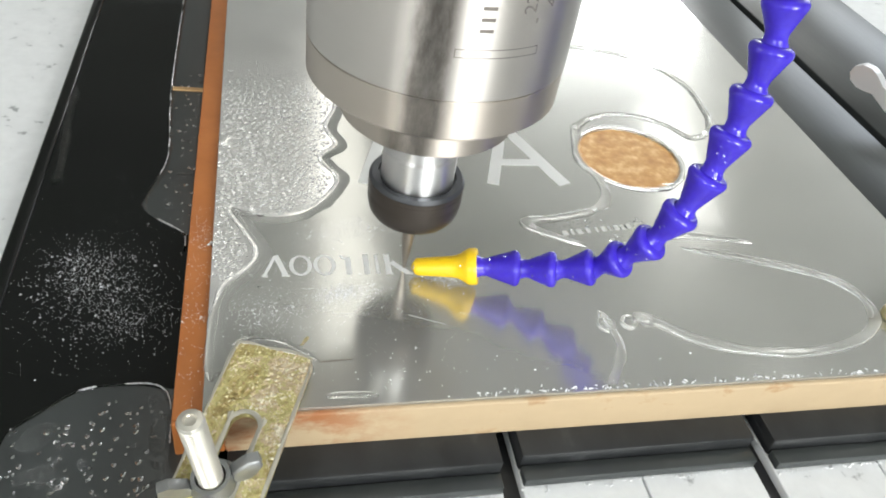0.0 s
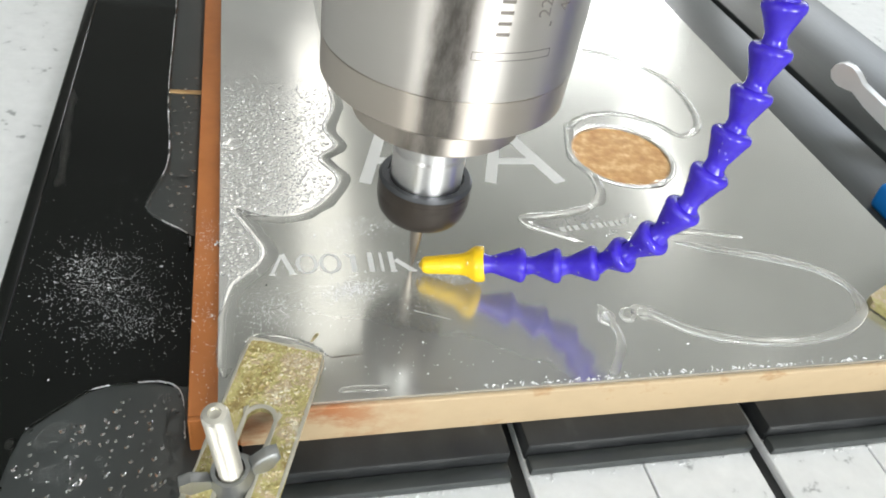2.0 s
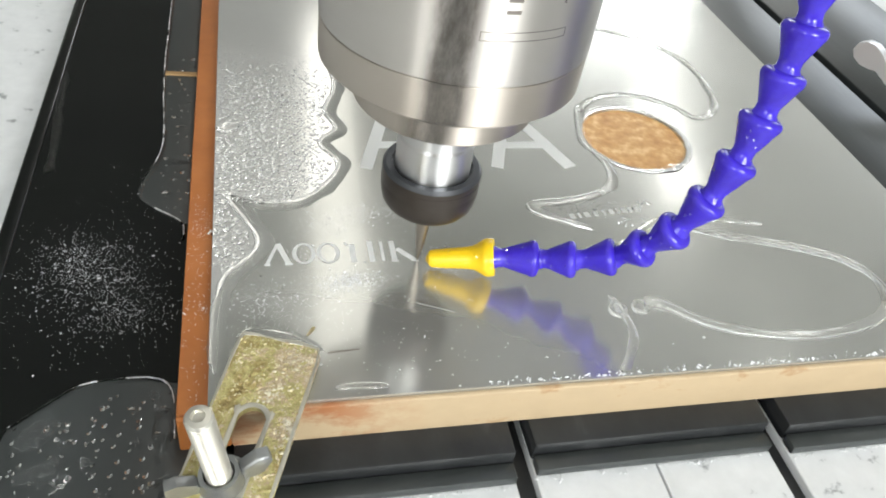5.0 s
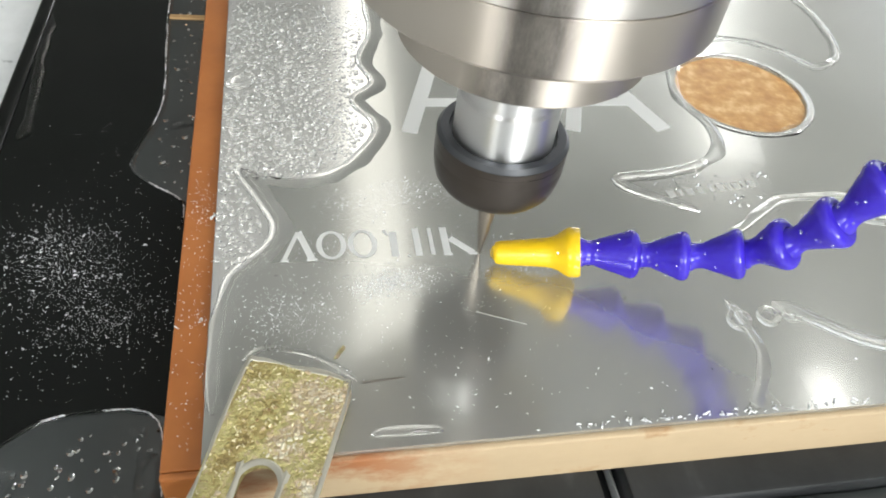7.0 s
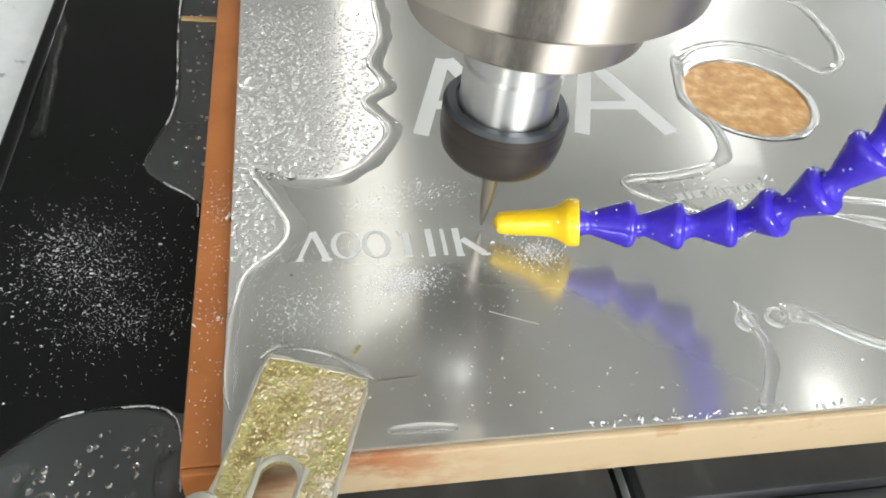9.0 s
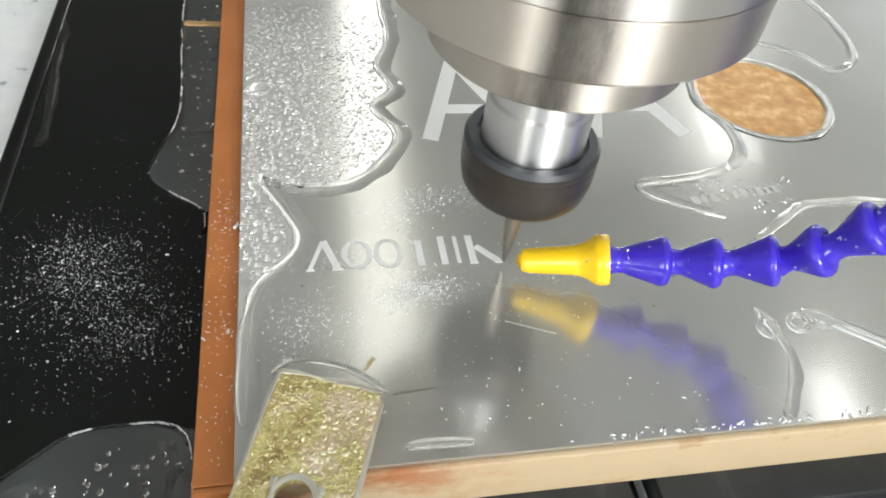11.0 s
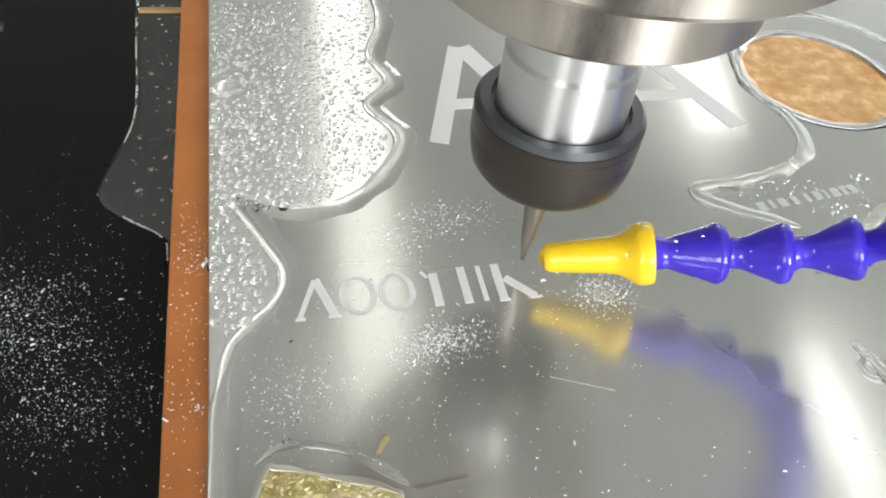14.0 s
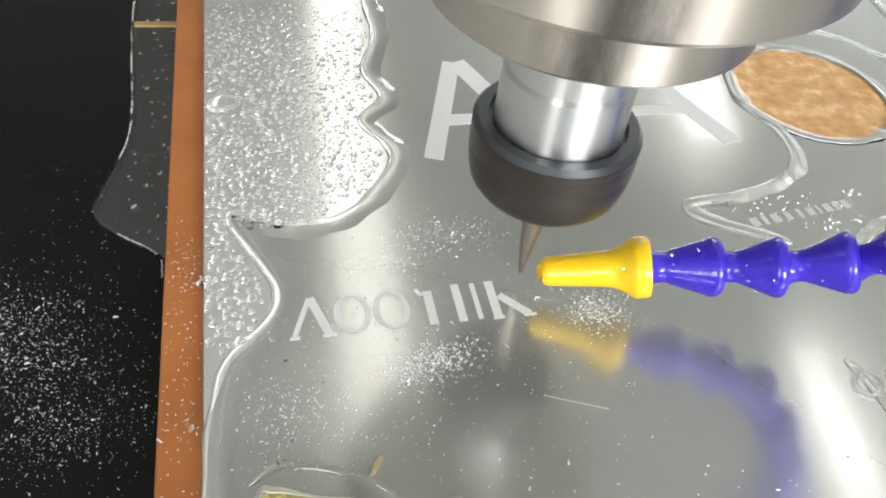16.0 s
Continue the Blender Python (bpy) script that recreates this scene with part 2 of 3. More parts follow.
def lathe(profile, n=48, bm=None, m=Matrix()):
    """A turned solid from (radius, height) pairs."""
    bm = bm or bmesh.new()
    rings = []
    for r, z in profile:
        if r < 1e-7:
            rings.append([bm.verts.new(m @ Vector((0, 0, z)))])
        else:
            rings.append([bm.verts.new(m @ Vector((r * math.cos(2 * math.pi * k / n), r * math.sin(2 * math.pi * k / n), z))) for k in range(n)])
    for a, b in zip(rings, rings[1:]):
        for k in range(n):
            q = [a[k % len(a)], a[(k + 1) % len(a)], b[(k + 1) % len(b)], b[k % len(b)]]
            q = list(dict.fromkeys(q))
            if len(q) > 2:
                bm.faces.new(q)
    bmesh.ops.recalc_face_normals(bm, faces=bm.faces[:])
    return bm


def prism(points, z0, z1, bm=None, bevel=0.0):
    """A flat outline pulled up from z0 to z1."""
    bm = bm or bmesh.new()
    low = [bm.verts.new((x, y, z0)) for x, y in points]
    top = [bm.verts.new((x, y, z1)) for x, y in points]
    n = len(points)
    cap = bm.faces.new(top)
    bm.faces.new(low[::-1])
    for k in range(n):
        bm.faces.new((low[k], low[(k + 1) % n], top[(k + 1) % n], top[k]))
    bmesh.ops.recalc_face_normals(bm, faces=bm.faces[:])
    if bevel:
        bmesh.ops.bevel(bm, geom=[e for e in cap.edges], offset=bevel, segments=2, profile=0.5, affect="EDGES")
    return bm


def curve_points(ctrl, per=8, closed=False):
    """A smooth line through control points."""
    P = [Vector(p).to_3d() for p in ctrl]
    n, out = len(P), []
    for i in range(n if closed else n - 1):
        p0, p1 = P[(i - 1) % n] if closed or i else P[0], P[i]
        p2, p3 = P[(i + 1) % n], P[(i + 2) % n] if closed or i + 2 < n else P[-1]
        for k in range(per):
            t = k / per
            out.append(0.5 * (2 * p1 + (p2 - p0) * t + (2 * p0 - 5 * p1 + 4 * p2 - p3) * t * t + (3 * p1 - p0 - 3 * p2 + p3) * t ** 3))
    if not closed:
        out.append(P[-1])
    return out


def ridge(ctrl, width, height, z, closed=False, bm=None, uneven=0.35, lean=0.0):
    """The swollen rim of a film of water: a low rounded bead along a line (mm)."""
    bm = bm or bmesh.new()
    pts = curve_points(ctrl, 8, closed)
    n, rows = len(pts), []
    for i, p in enumerate(pts):
        d = (pts[(i + 1) % n] - pts[i - 1]) if closed or 0 < i < n - 1 else (pts[1] - pts[0] if i == 0 else pts[-1] - pts[-2])
        s = Vector((-d.y, d.x, 0)).normalized()
        k = 1 + uneven * noise.noise(p * 0.12)
        taper = 1.0 if closed else min(1.0, 0.25 + 0.25 * min(i, n - 1 - i))
        w, h = width * k * taper, height * k * taper
        rows.append([bm.verts.new(((p.x + s.x * w * a) / 1000, (p.y + s.y * w * a) / 1000, z + h * b / 1000)) for a, b in ((-0.3 - lean, -0.05), (-0.25 - lean, 0.60), (-0.13 - lean, 0.95), (0.06, 1.0), (0.34, 0.62), (0.56, 0.2), (0.7, -0.05))])
    for i in range(n if closed else n - 1):
        a, b = rows[i], rows[(i + 1) % n]
        for k in range(6):
            bm.faces.new((a[k], a[k + 1], b[k + 1], b[k]))
        bm.faces.new((a[6], a[0], b[0], b[6]))
    if not closed:
        bm.faces.new(rows[0][::-1])
        bm.faces.new(rows[-1])
    bmesh.ops.recalc_face_normals(bm, faces=bm.faces[:])
    return bm


def beads(spots, z, bm=None):
    """Drops of water: flattened caps, from (x, y, radius, stretch, turn) in mm."""
    verts, faces = [], []
    for x, y, r, st, tu in spots:
        k0, c, s = len(verts), math.cos(tu), math.sin(tu)
        for rr, hh in ((1.0, -0.02), (0.93, 0.2), (0.62, 0.42)):
            for k in range(10):
                a = 2 * math.pi * k / 10
                u, v = r * rr * st * math.cos(a), r * rr * math.sin(a) * (1 + 0.15 * math.sin(2 * a + x))
                verts.append(((x + u * c - v * s) / 1000, (y + u * s + v * c) / 1000, z + hh * r / 1000))
        verts.append((x / 1000, y / 1000, z + 0.5 * r / 1000))
        for j in range(2):
            for k in range(10):
                faces.append((k0 + j * 10 + k, k0 + j * 10 + (k + 1) % 10, k0 + j * 10 + 10 + (k + 1) % 10, k0 + j * 10 + 10 + k))
        for k in range(10):
            faces.append((k0 + 20 + k, k0 + 20 + (k + 1) % 10, k0 + 30))
        faces.append(tuple(k0 + k for k in range(9, -1, -1)))
    return verts, faces


def raw(name, verts, faces, mat, smooth=True):
    me = bpy.data.meshes.new(name)
    me.from_pydata(verts, [], faces)
    if smooth:
        me.polygons.foreach_set("use_smooth", [True] * len(me.polygons))
    me.materials.append(mat)
    return new(name, me)


def flakes(spots, z):
    """Milled chips: small bent slivers, from (x, y, length, turn) in mm."""
    verts, faces = [], []
    for x, y, r, tu in spots:
        k0, c, s = len(verts), math.cos(tu), math.sin(tu)
        for u, v, h in ((-r, -0.25 * r, 0.02), (r, -0.2 * r, 0.05 + 0.3 * r), (0.9 * r, 0.3 * r, 0.1), (-0.8 * r, 0.35 * r, 0.1 + 0.25 * r), (0, 0, 0.1 + 0.75 * r)):
            verts.append(((x + u * c - v * s) / 1000, (y + u * s + v * c) / 1000, z + h / 1000))
        faces += [(k0, k0 + 1, k0 + 4), (k0 + 1, k0 + 2, k0 + 4), (k0 + 2, k0 + 3, k0 + 4), (k0 + 3, k0, k0 + 4), (k0 + 3, k0 + 2, k0 + 1, k0)]
    return verts, faces


# ---- the workshop round the machine ----
FZ = -0.9
tagged(part("floor", box(-4, 5, -4, 6, FZ - 0.1, FZ), FLOOR), "grey concrete workshop floor", "floor", kind="structure")
tagged(part("ceiling", box(-4, 5, -4, 6, CEIL, CEIL + 0.1), ROOF), "grey sheet-metal workshop ceiling", "ceiling", kind="structure")
wall = tagged(new("wall_south"), "pale workshop wall with two window openings", "wall", kind="structure")
part("wall_below", box(-4, 5, -4.15, -4, FZ, 0.85), WALL, wall)
part("wall_above", box(-4, 5, -4.15, -4, 2.15, CEIL), WALL, wall)
for x0, x1 in ((-4, -3.2), (-2.0, 0.3), (2.3, 5)):
    part("wall_pier", box(x0, x1, -4.15, -4, 0.85, 2.15), WALL, wall)
tagged(part("wall_west", box(-4.15, -4, -4, 6, FZ, CEIL), WALL), "plain pale workshop wall", "wall", kind="structure")
wall = tagged(new("wall_east"), "pale workshop wall with a window opening", "wall", kind="structure")
part("wall_below", box(5, 5.15, -4, 6, FZ, 0.7), WALL, wall)
part("wall_above", box(5, 5.15, -4, 6, 2.2, CEIL), WALL, wall)
part("wall_side", box(5, 5.15, -4, 2.6, 0.7, 2.2), WALL, wall)
part("wall_side", box(5, 5.15, 5.8, 6, 0.7, 2.2), WALL, wall)
wall = tagged(new("wall_north"), "pale workshop wall with a wide window opening", "wall", kind="structure")
part("wall_below", box(-4, 5, 6, 6.15, FZ, 1.65), WALL, wall)
part("wall_above", box(-4, 5, 6, 6.15, 2.45, CEIL), WALL, wall)
part("wall_side", box(-4, 2.1, 6, 6.15, 1.65, 2.45), WALL, wall)
part("wall_side", box(3.9, 5, 6, 6.15, 1.65, 2.45), WALL, wall)

# ---- the machine bed and its black strips ----
STRIP_TOP, BED_TOP = -0.0187, -0.0278
bed = empty("machine_bed", "light grey metal router bed with slots", "machine bed", kind="structure")
slots = (-0.015, 0.083, 0.181, 0.279, 0.377, 0.475)
edges = [-0.60, -0.0955, -0.015, 0.033, 0.083, 0.132, 0.181, 0.230, 0.279, 0.377, 0.475, 0.9]
for a, b in zip(edges, edges[1:]):
    part("bed_profile", box(a + (0.0036 if a in slots else 0.0004), b - (0.0036 if b in slots else 0.0004), -0.35, 0.75, BED_TOP - 0.05, BED_TOP, 0.0006), BED, bed)
# black bars added to stand for the deep shade inside the slots
for x in slots:
    part("slot_shade", box(x - 0.0035, x + 0.0035, -0.35, 0.75, BED_TOP - 0.05, BED_TOP - 0.004), PVCSHADE, bed, "black filler standing in for the shade down the slot")
part("bed_frame", box(-0.62, 0.92, -0.36, 0.76, FZ, BED_TOP - 0.052), BED, bed)

STRIPS = [(-0.0950, -0.0185), (-0.0115, 0.0795), (0.0865, 0.1775), (0.1845, 0.2755), (0.2825, 0.3735), (0.3805, 0.4900)]
for k, (a, b) in enumerate(STRIPS):
    st = tagged(part("bed_strip", box(a, b, -0.0725 - 0.002 * (k % 2) - (0.2 if k == 0 else 0), 0.72, BED_TOP, STRIP_TOP, 0.0012), PVCSHADE if k in (1, 2, 3) else PVC, smooth=40),
                "dark grey plastic strip covering the router bed", "bed strip", "strips over the bed")
    if k:
        part("front_step", box(a + 0.0004, b - 0.0004, -0.0790 - 0.002 * (k % 2), -0.0727 - 0.002 * (k % 2), BED_TOP, BED_TOP + 0.0042, 0.0008), PVC, st, "lower step of the strip's end", smooth=40)
    if k == 0:
        part("edge_lip", box(-0.0985, -0.0925, -0.2725, 0.72, BED_TOP, STRIP_TOP + 0.0016, 0.0015, 3), WETBLACK, st, "wet black rounded rim of the strip", smooth=50)

# ---- backing board, plate ----
board = empty("backing_board", "brown film-faced board with raw pale front edge", "board")
part("panel", box(-0.0276, 0.2985, -0.0600, 0.45, STRIP_TOP, -0.0030, 0.0005), BROWN, board)
part("edge_strip", box(-0.0276, -0.0121, -0.0620, -0.0601, STRIP_TOP - 0.0003, -0.0030, 0.0006), BROWN, board, "brown stained end of the board edge")
part("edge_strip", box(-0.0120, 0.2985, -0.0622, -0.0601, STRIP_TOP - 0.0003, -0.0014, 0.0008), PINE, board, "raw pale wooden edge with brown stains")

plate = empty("aluminium_plate", "wet milled aluminium plate lying on the board", "metal plate")
HX, HY, HR = 0.1795, 0.0815, 0.0262


def plate_mesh():
    bm = bmesh.new()
    loops = []
    for z in (0.0, -0.0028):
        out = [bm.verts.new((x, y, z)) for x, y in ((-0.0183, -0.0606), (0.2970, -0.0606), (0.2970, 0.44), (-0.0183, 0.44))]
        inn = [bm.verts.new((HX + HR * math.cos(k * math.pi / 36), HY + HR * math.sin(k * math.pi / 36), z)) for k in range(72)]
        es = [bm.edges.new((l[i], l[(i + 1) % len(l)])) for l in (out, inn) for i in range(len(l))]
        bmesh.ops.triangle_fill(bm, use_beauty=True, edges=es)
        loops.append((out, inn))
    for a, b in zip(loops[0], loops[1]):
        for i in range(len(a)):
            bm.faces.new((a[i], a[(i + 1) % len(a)], b[(i + 1) % len(a)], b[i]))
    bmesh.ops.recalc_face_normals(bm, faces=bm.faces[:])
    return bm


part("sheet", plate_mesh(), ALU, plate)
bm = bmesh.new()
bmesh.ops.create_circle(bm, cap_ends=True, segments=72, radius=HR - 0.0001, matrix=Matrix.Translation((HX, HY, -0.0009)))
part("bare_board_disc", bm, MDF, plate, "bare tan board showing in the round hole")


def stroke(name, x0, y0, x1, y1, w, k, label="", w1=None, mat=ENGRAVED):
    """One milled groove: a flat stroke in mm."""
    a, b = Vector((x0, y0)), Vector((x1, y1))
    n = (b - a).normalized().orthogonal() / 2
    w1 = w1 or w
    part(name, prism([(q.x / 1000, q.y / 1000) for q in (a + n * w, b + n * w1, b - n * w1, a - n * w)], -0.0001, 0.00010 + 0.00002 * k), mat, plate, label)


for dx in (41.0, 100.0):
    for k, (x0, y0, x1, y1, w) in enumerate([(3, 58, 18.5, 106, 5.6), (20, 106, 38, 58, 6.6), (9, 75.5, 32, 75.5, 5.0)]):
        stroke("letter_stroke", dx + x0, y0, dx + x1, y1, w, k, "stroke of a large milled letter A")
# a row of small milled marks, plain bars and rings
H = 11.4
for k, (x0, y0, x1, y1, w) in enumerate([(0.9, 0.4, 5.0, H, 1.2), (5.2, H, 8.8, 0.2, 2.0), (0.0, 0.3, 2.2, 0.3, 0.7), (7.2, 0.3, 10.2, 0.3, 0.7), (32.5, 0.2, 32.5, H - 1.2, 2.1), (29.8, H - 0.4, 31.0, H - 2.4, 0.9),
                                         (39.4, 0.2, 39.4, H, 2.0), (43.6, 0.4, 43.6, H - 0.2, 1.2), (47.8, 0.2, 47.8, H, 2.1), (49.4, 6.8, 55.4, 0.4, 2.1), (46.6, 0.2, 49.2, 0.2, 0.7), (54, 0.2, 57, 0.2, 0.7)]):
    stroke("milled_bar", x0, y0, x1, y1, w, k % 4, "small milled bar")
for cx in (14.4, 23.4):
    bm = bmesh.new()
    ringo = [[bm.verts.new(((cx + rx * math.cos(a)) / 1000, (5.7 + ry * math.sin(a)) / 1000, 0.00012)) for a in [k * math.pi / 20 for k in range(40)]] for rx, ry in ((4.3, 5.7), (2.7, 4.7))]
    for k in range(40):
        bm.faces.new((ringo[0][k], ringo[0][(k + 1) % 40], ringo[1][(k + 1) % 40], ringo[1][k]))
    part("milled_ring", bm, ENGRAVED, plate, "small milled ring")

for k, (x, w) in enumerate([(126, 2.6), (130, 1.4), (133, 2.4), (137.4, 1.8), (142, 1.2), (145, 2.2), (148.6, 0.9), (151, 2.4), (154.6, 1.6), (157.6, 2.0)]):
    y = 23.2 + 0.13 * (x - 126)
    stroke("milled_bar", x, y, x + w, y + 0.13 * w, 3.2, k % 4, "faint small milled bar", mat=FAINT)

# ---- clamp at the corner ----
CLAMP_M = pose(0.0046, -0.0403, 0.0029, 7.0, 0, -20.5)
clamp = empty("clamp_plate", "yellow zinc-plated slotted clamp pressing the plate corner", "clamp", CLAMP_M)


def clamp_mesh(length, half, slot0, slot1, sr):
    """A slotted strip: y runs back from its tip."""
    bm = bmesh.new()
    c = 0.003
    out = [(-half + c, 0), (half - c, 0), (half, -c), (half, -length), (-half, -length), (-half, -c)]
    inn = [(sr * math.cos(a), slot0 - sr + sr * math.sin(a)) for a in [math.pi * k / 10 for k in range(11)]] + [(sr * math.cos(a), slot1 + sr * math.sin(a)) for a in [math.pi + math.pi * k / 10 for k in range(11)]]
    loops = []
    for z in (0.0, 0.0034):
        vo, vi = [bm.verts.new((x, y, z)) for x, y in out], [bm.verts.new((x, y, z)) for x, y in inn]
        es = [bm.edges.new((l[i], l[(i + 1) % len(l)])) for l in (vo, vi) for i in range(len(l))]
        bmesh.ops.triangle_fill(bm, use_beauty=True, edges=es)
        loops.append((vo, vi))
    for a, b in zip(loops[0], loops[1]):
        for i in range(len(a)):
            bm.faces.new((a[i], a[(i + 1) % len(a)], b[(i + 1) % len(a)], b[i]))
    bmesh.ops.recalc_face_normals(bm, faces=bm.faces[:])
    return bm


part("strap", clamp_mesh(0.095, 0.0132, -0.0245, -0.075, 0.0046), ZINC, clamp)
bm = bmesh.new()
slot = [(5.1 * math.cos(a), -29.1 + 5.1 * math.sin(a)) for a in [math.pi * k / 12 for k in range(13)]] + [(5.1 * math.cos(a), -75 + 5.1 * math.sin(a)) for a in [math.pi + math.pi * k / 12 for k in range(13)]]
part("worn_edge", ridge([(-12.6, -93), (-12.7, -60), (-12.7, -30), (-12.6, -4), (-10.2, -0.7), (0, -0.5), (10.2, -0.7), (12.6, -4), (12.7, -30), (12.7, -60), (12.6, -93)], 1.1, 0.12, 0.0034, uneven=0.9), WORN, clamp, "pale worn edge of the clamp", smooth=60)
part("slot_rim", ridge(slot, 1.5, 0.15, 0.0034, True, uneven=0.5), WORN, clamp, "bare worn metal rim of the slot", smooth=60)


def thread(r, z0, z1, pitch=0.00125, n=20):
    prof = [(0, z0)]
    z = z0
    while z < z1 - pitch:
        prof += [(r, z), (r, z + pitch * 0.2), (r * 0.80, z + pitch * 0.6)]
        z += pitch
    return lathe(prof + [(r, z), (r * 0.86, z1), (r * 0.5, z1 + 0.0003), (r * 0.42, z1 - 0.0008), (0, z1 - 0.001)], 28)


BT0, BT1 = Vector((-0.0116, -0.0812, BED_TOP)), Vector((-0.0174, -0.0911, 0.0385))
bolt = empty("clamp_bolt", "plated threaded bolt standing in the clamp slot", "bolt", Matrix.Translation(BT0) @ (BT1 - BT0).to_track_quat("Z", "Y").to_matrix().to_4x4())
part("shank", thread(0.0036, 0.0, (BT1 - BT0).length), BOLT, bolt, smooth=25)
part("washer", lathe([(0.0043, 0.0252), (0.0085, 0.0252), (0.0086, 0.0258), (0.0085, 0.0264), (0.0043, 0.0264), (0.0043, 0.0252)], 32), CAST, bolt, smooth=40)
nut_hub = part("nut_hub", lathe([(0.0043, 0.0264), (0.0068, 0.0264), (0.0064, 0.0300), (0.0055, 0.0338), (0.0043, 0.0338), (0.0043, 0.0264)], 24), CAST, bolt, smooth=40)
for turn in (10, 190):
    bm = prism([(0.0045, 0), (0.008, -0.0005), (0.0120, 0.002), (0.0145, 0.0065), (0.0140, 0.0098), (0.0108, 0.0104), (0.0060, 0.0070)], -0.0018, 0.0018, bevel=0.0008)
    bmesh.ops.transform(bm, verts=bm.verts[:], matrix=pose(0, 0, 0.0268, 0, 0, turn + 32) @ pose(0, 0, 0, 90))
    part("wing", bm, CAST, nut_hub, smooth=45)

# ---- second clamp at the far side of the plate ----
clamp2 = empty("clamp_plate", "yellow zinc-plated clamp gripping the plate's other corner", "clamp", pose(0.2535, -0.0420, 0.0006, 0, 0, 115))
part("strap", clamp_mesh(0.080, 0.0130, -0.022, -0.060, 0.0050), ZINC, clamp2)

wingnut = empty("wing_nut", "silver wing nut on a stud beside the plate", "wing nut", pose(0.4120, 0.1080, STRIP_TOP))
part("stud", thread(0.0045, 0.0, 0.034), BOLT, wingnut, smooth=50)
hub = part("hub", lathe([(0.0046, 0.002), (0.0120, 0.002), (0.0110, 0.010), (0.0085, 0.018), (0.0046, 0.018), (0.0046, 0.002)], 24), PALEMETAL, wingnut, smooth=40)
for turn in (119, 299):
    bm = prism([(0.006, 0.002), (0.030, 0.004), (0.050, 0.011), (0.061, 0.0165), (0.066, 0.0158), (0.072, 0.0160), (0.077, 0.0185), (0.0795, 0.0230), (0.0785, 0.0275), (0.074, 0.0305), (0.068, 0.0305), (0.063, 0.0280), (0.057, 0.0235), (0.040, 0.018), (0.010, 0.014)], -0.0050, 0.0050, bevel=0.0032)
    bmesh.ops.transform(bm, verts=bm.verts[:], matrix=pose(0, 0, 0, 0, 0, turn) @ pose(0, 0, 0, 90))
    part("wing", bm, PALEMETAL, hub, smooth=45)

clip = tagged(part("clip", box(0.329, 0.349, 0.030, 0.062, STRIP_TOP, STRIP_TOP + 0.016, 0.003, 3), CLIP, smooth=40), "small bright blue plastic clip on the bed strip", "clip")

# ---- spindle ----
AX, AY = 0.0567, -0.0002
spindle = empty("spindle", "brushed steel spindle motor with black collet nut", "spindle", pose(AX, AY, 0))
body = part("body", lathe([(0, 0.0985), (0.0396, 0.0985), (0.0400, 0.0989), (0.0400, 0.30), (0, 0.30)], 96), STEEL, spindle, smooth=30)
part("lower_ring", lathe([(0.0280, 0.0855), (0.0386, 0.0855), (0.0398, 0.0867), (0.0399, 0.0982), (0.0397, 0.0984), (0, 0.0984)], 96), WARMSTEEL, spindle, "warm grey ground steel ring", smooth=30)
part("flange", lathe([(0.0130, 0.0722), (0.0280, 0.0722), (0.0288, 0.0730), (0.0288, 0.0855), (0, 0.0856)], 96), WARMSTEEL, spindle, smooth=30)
part("shaft", lathe([(0, 0.042), (0.0129, 0.042), (0.0129, 0.0572), (0.0122, 0.0580), (0.0122, 0.0722), (0, 0.0724)], 64), CHROME, spindle, "polished steel shaft", smooth=30)
nut = part("collet_nut", lathe([(0.0030, 0.0300), (0.0128, 0.0296), (0.0148, 0.0303), (0.0161, 0.0322), (0.0166, 0.0345), (0.0169, 0.0368), (0.0170, 0.0390), (0.01695, 0.0394), (0.0170, 0.0398), (0.0170, 0.0446), (0.0130, 0.0446)], 72), NUTBLACK, spindle, "black oxide collet nut", smooth=35)
part("nut_rim", lathe([(0.0130, 0.0440), (0.0137, 0.0440), (0.0139, 0.0460), (0.0160, 0.0460), (0.01695, 0.0449), (0.01695, 0.0447), (0.0130, 0.0447)], 72), RIM, nut, "bare grey steel rim of the nut", smooth=35)
part("milling_bit", lathe([(0, 0.0), (0.0004, 0.0006), (0.0018, 0.0105), (0.0020, 0.0140), (0.0023, 0.0155), (0.0023, 0.0310), (0, 0.0310)], 16), CARBIDE, nut, "pointed carbide engraving bit", smooth=30)


def on_body(name, lines, r=0.04003):
    """Marks lasered on the round body: (degrees, height, degrees, height) rectangles."""
    bm = bmesh.new()
    for a0, z0, a1, z1 in lines:
        n = max(1, int(abs(a1 - a0) / 2))
        for k in range(n):
            q = [bm.verts.new((r * math.cos(radians(a)), r * math.sin(radians(a)), z)) for a, z in ((a0 + (a1 - a0) * k / n, z0), (a0 + (a1 - a0) * (k + 1) / n, z0), (a0 + (a1 - a0) * (k + 1) / n, z1), (a0 + (a1 - a0) * k / n, z1))]
            bm.faces.new(q)
    return part(name, bm, MARK, body)


on_body("scale_mark", [(-97, 0.1116, -62, 0.11185), (-97, 0.1139, -62, 0.11415), (-62.4, 0.1116, -62, 0.1141), (-97, 0.1116, -96.6, 0.1141)])


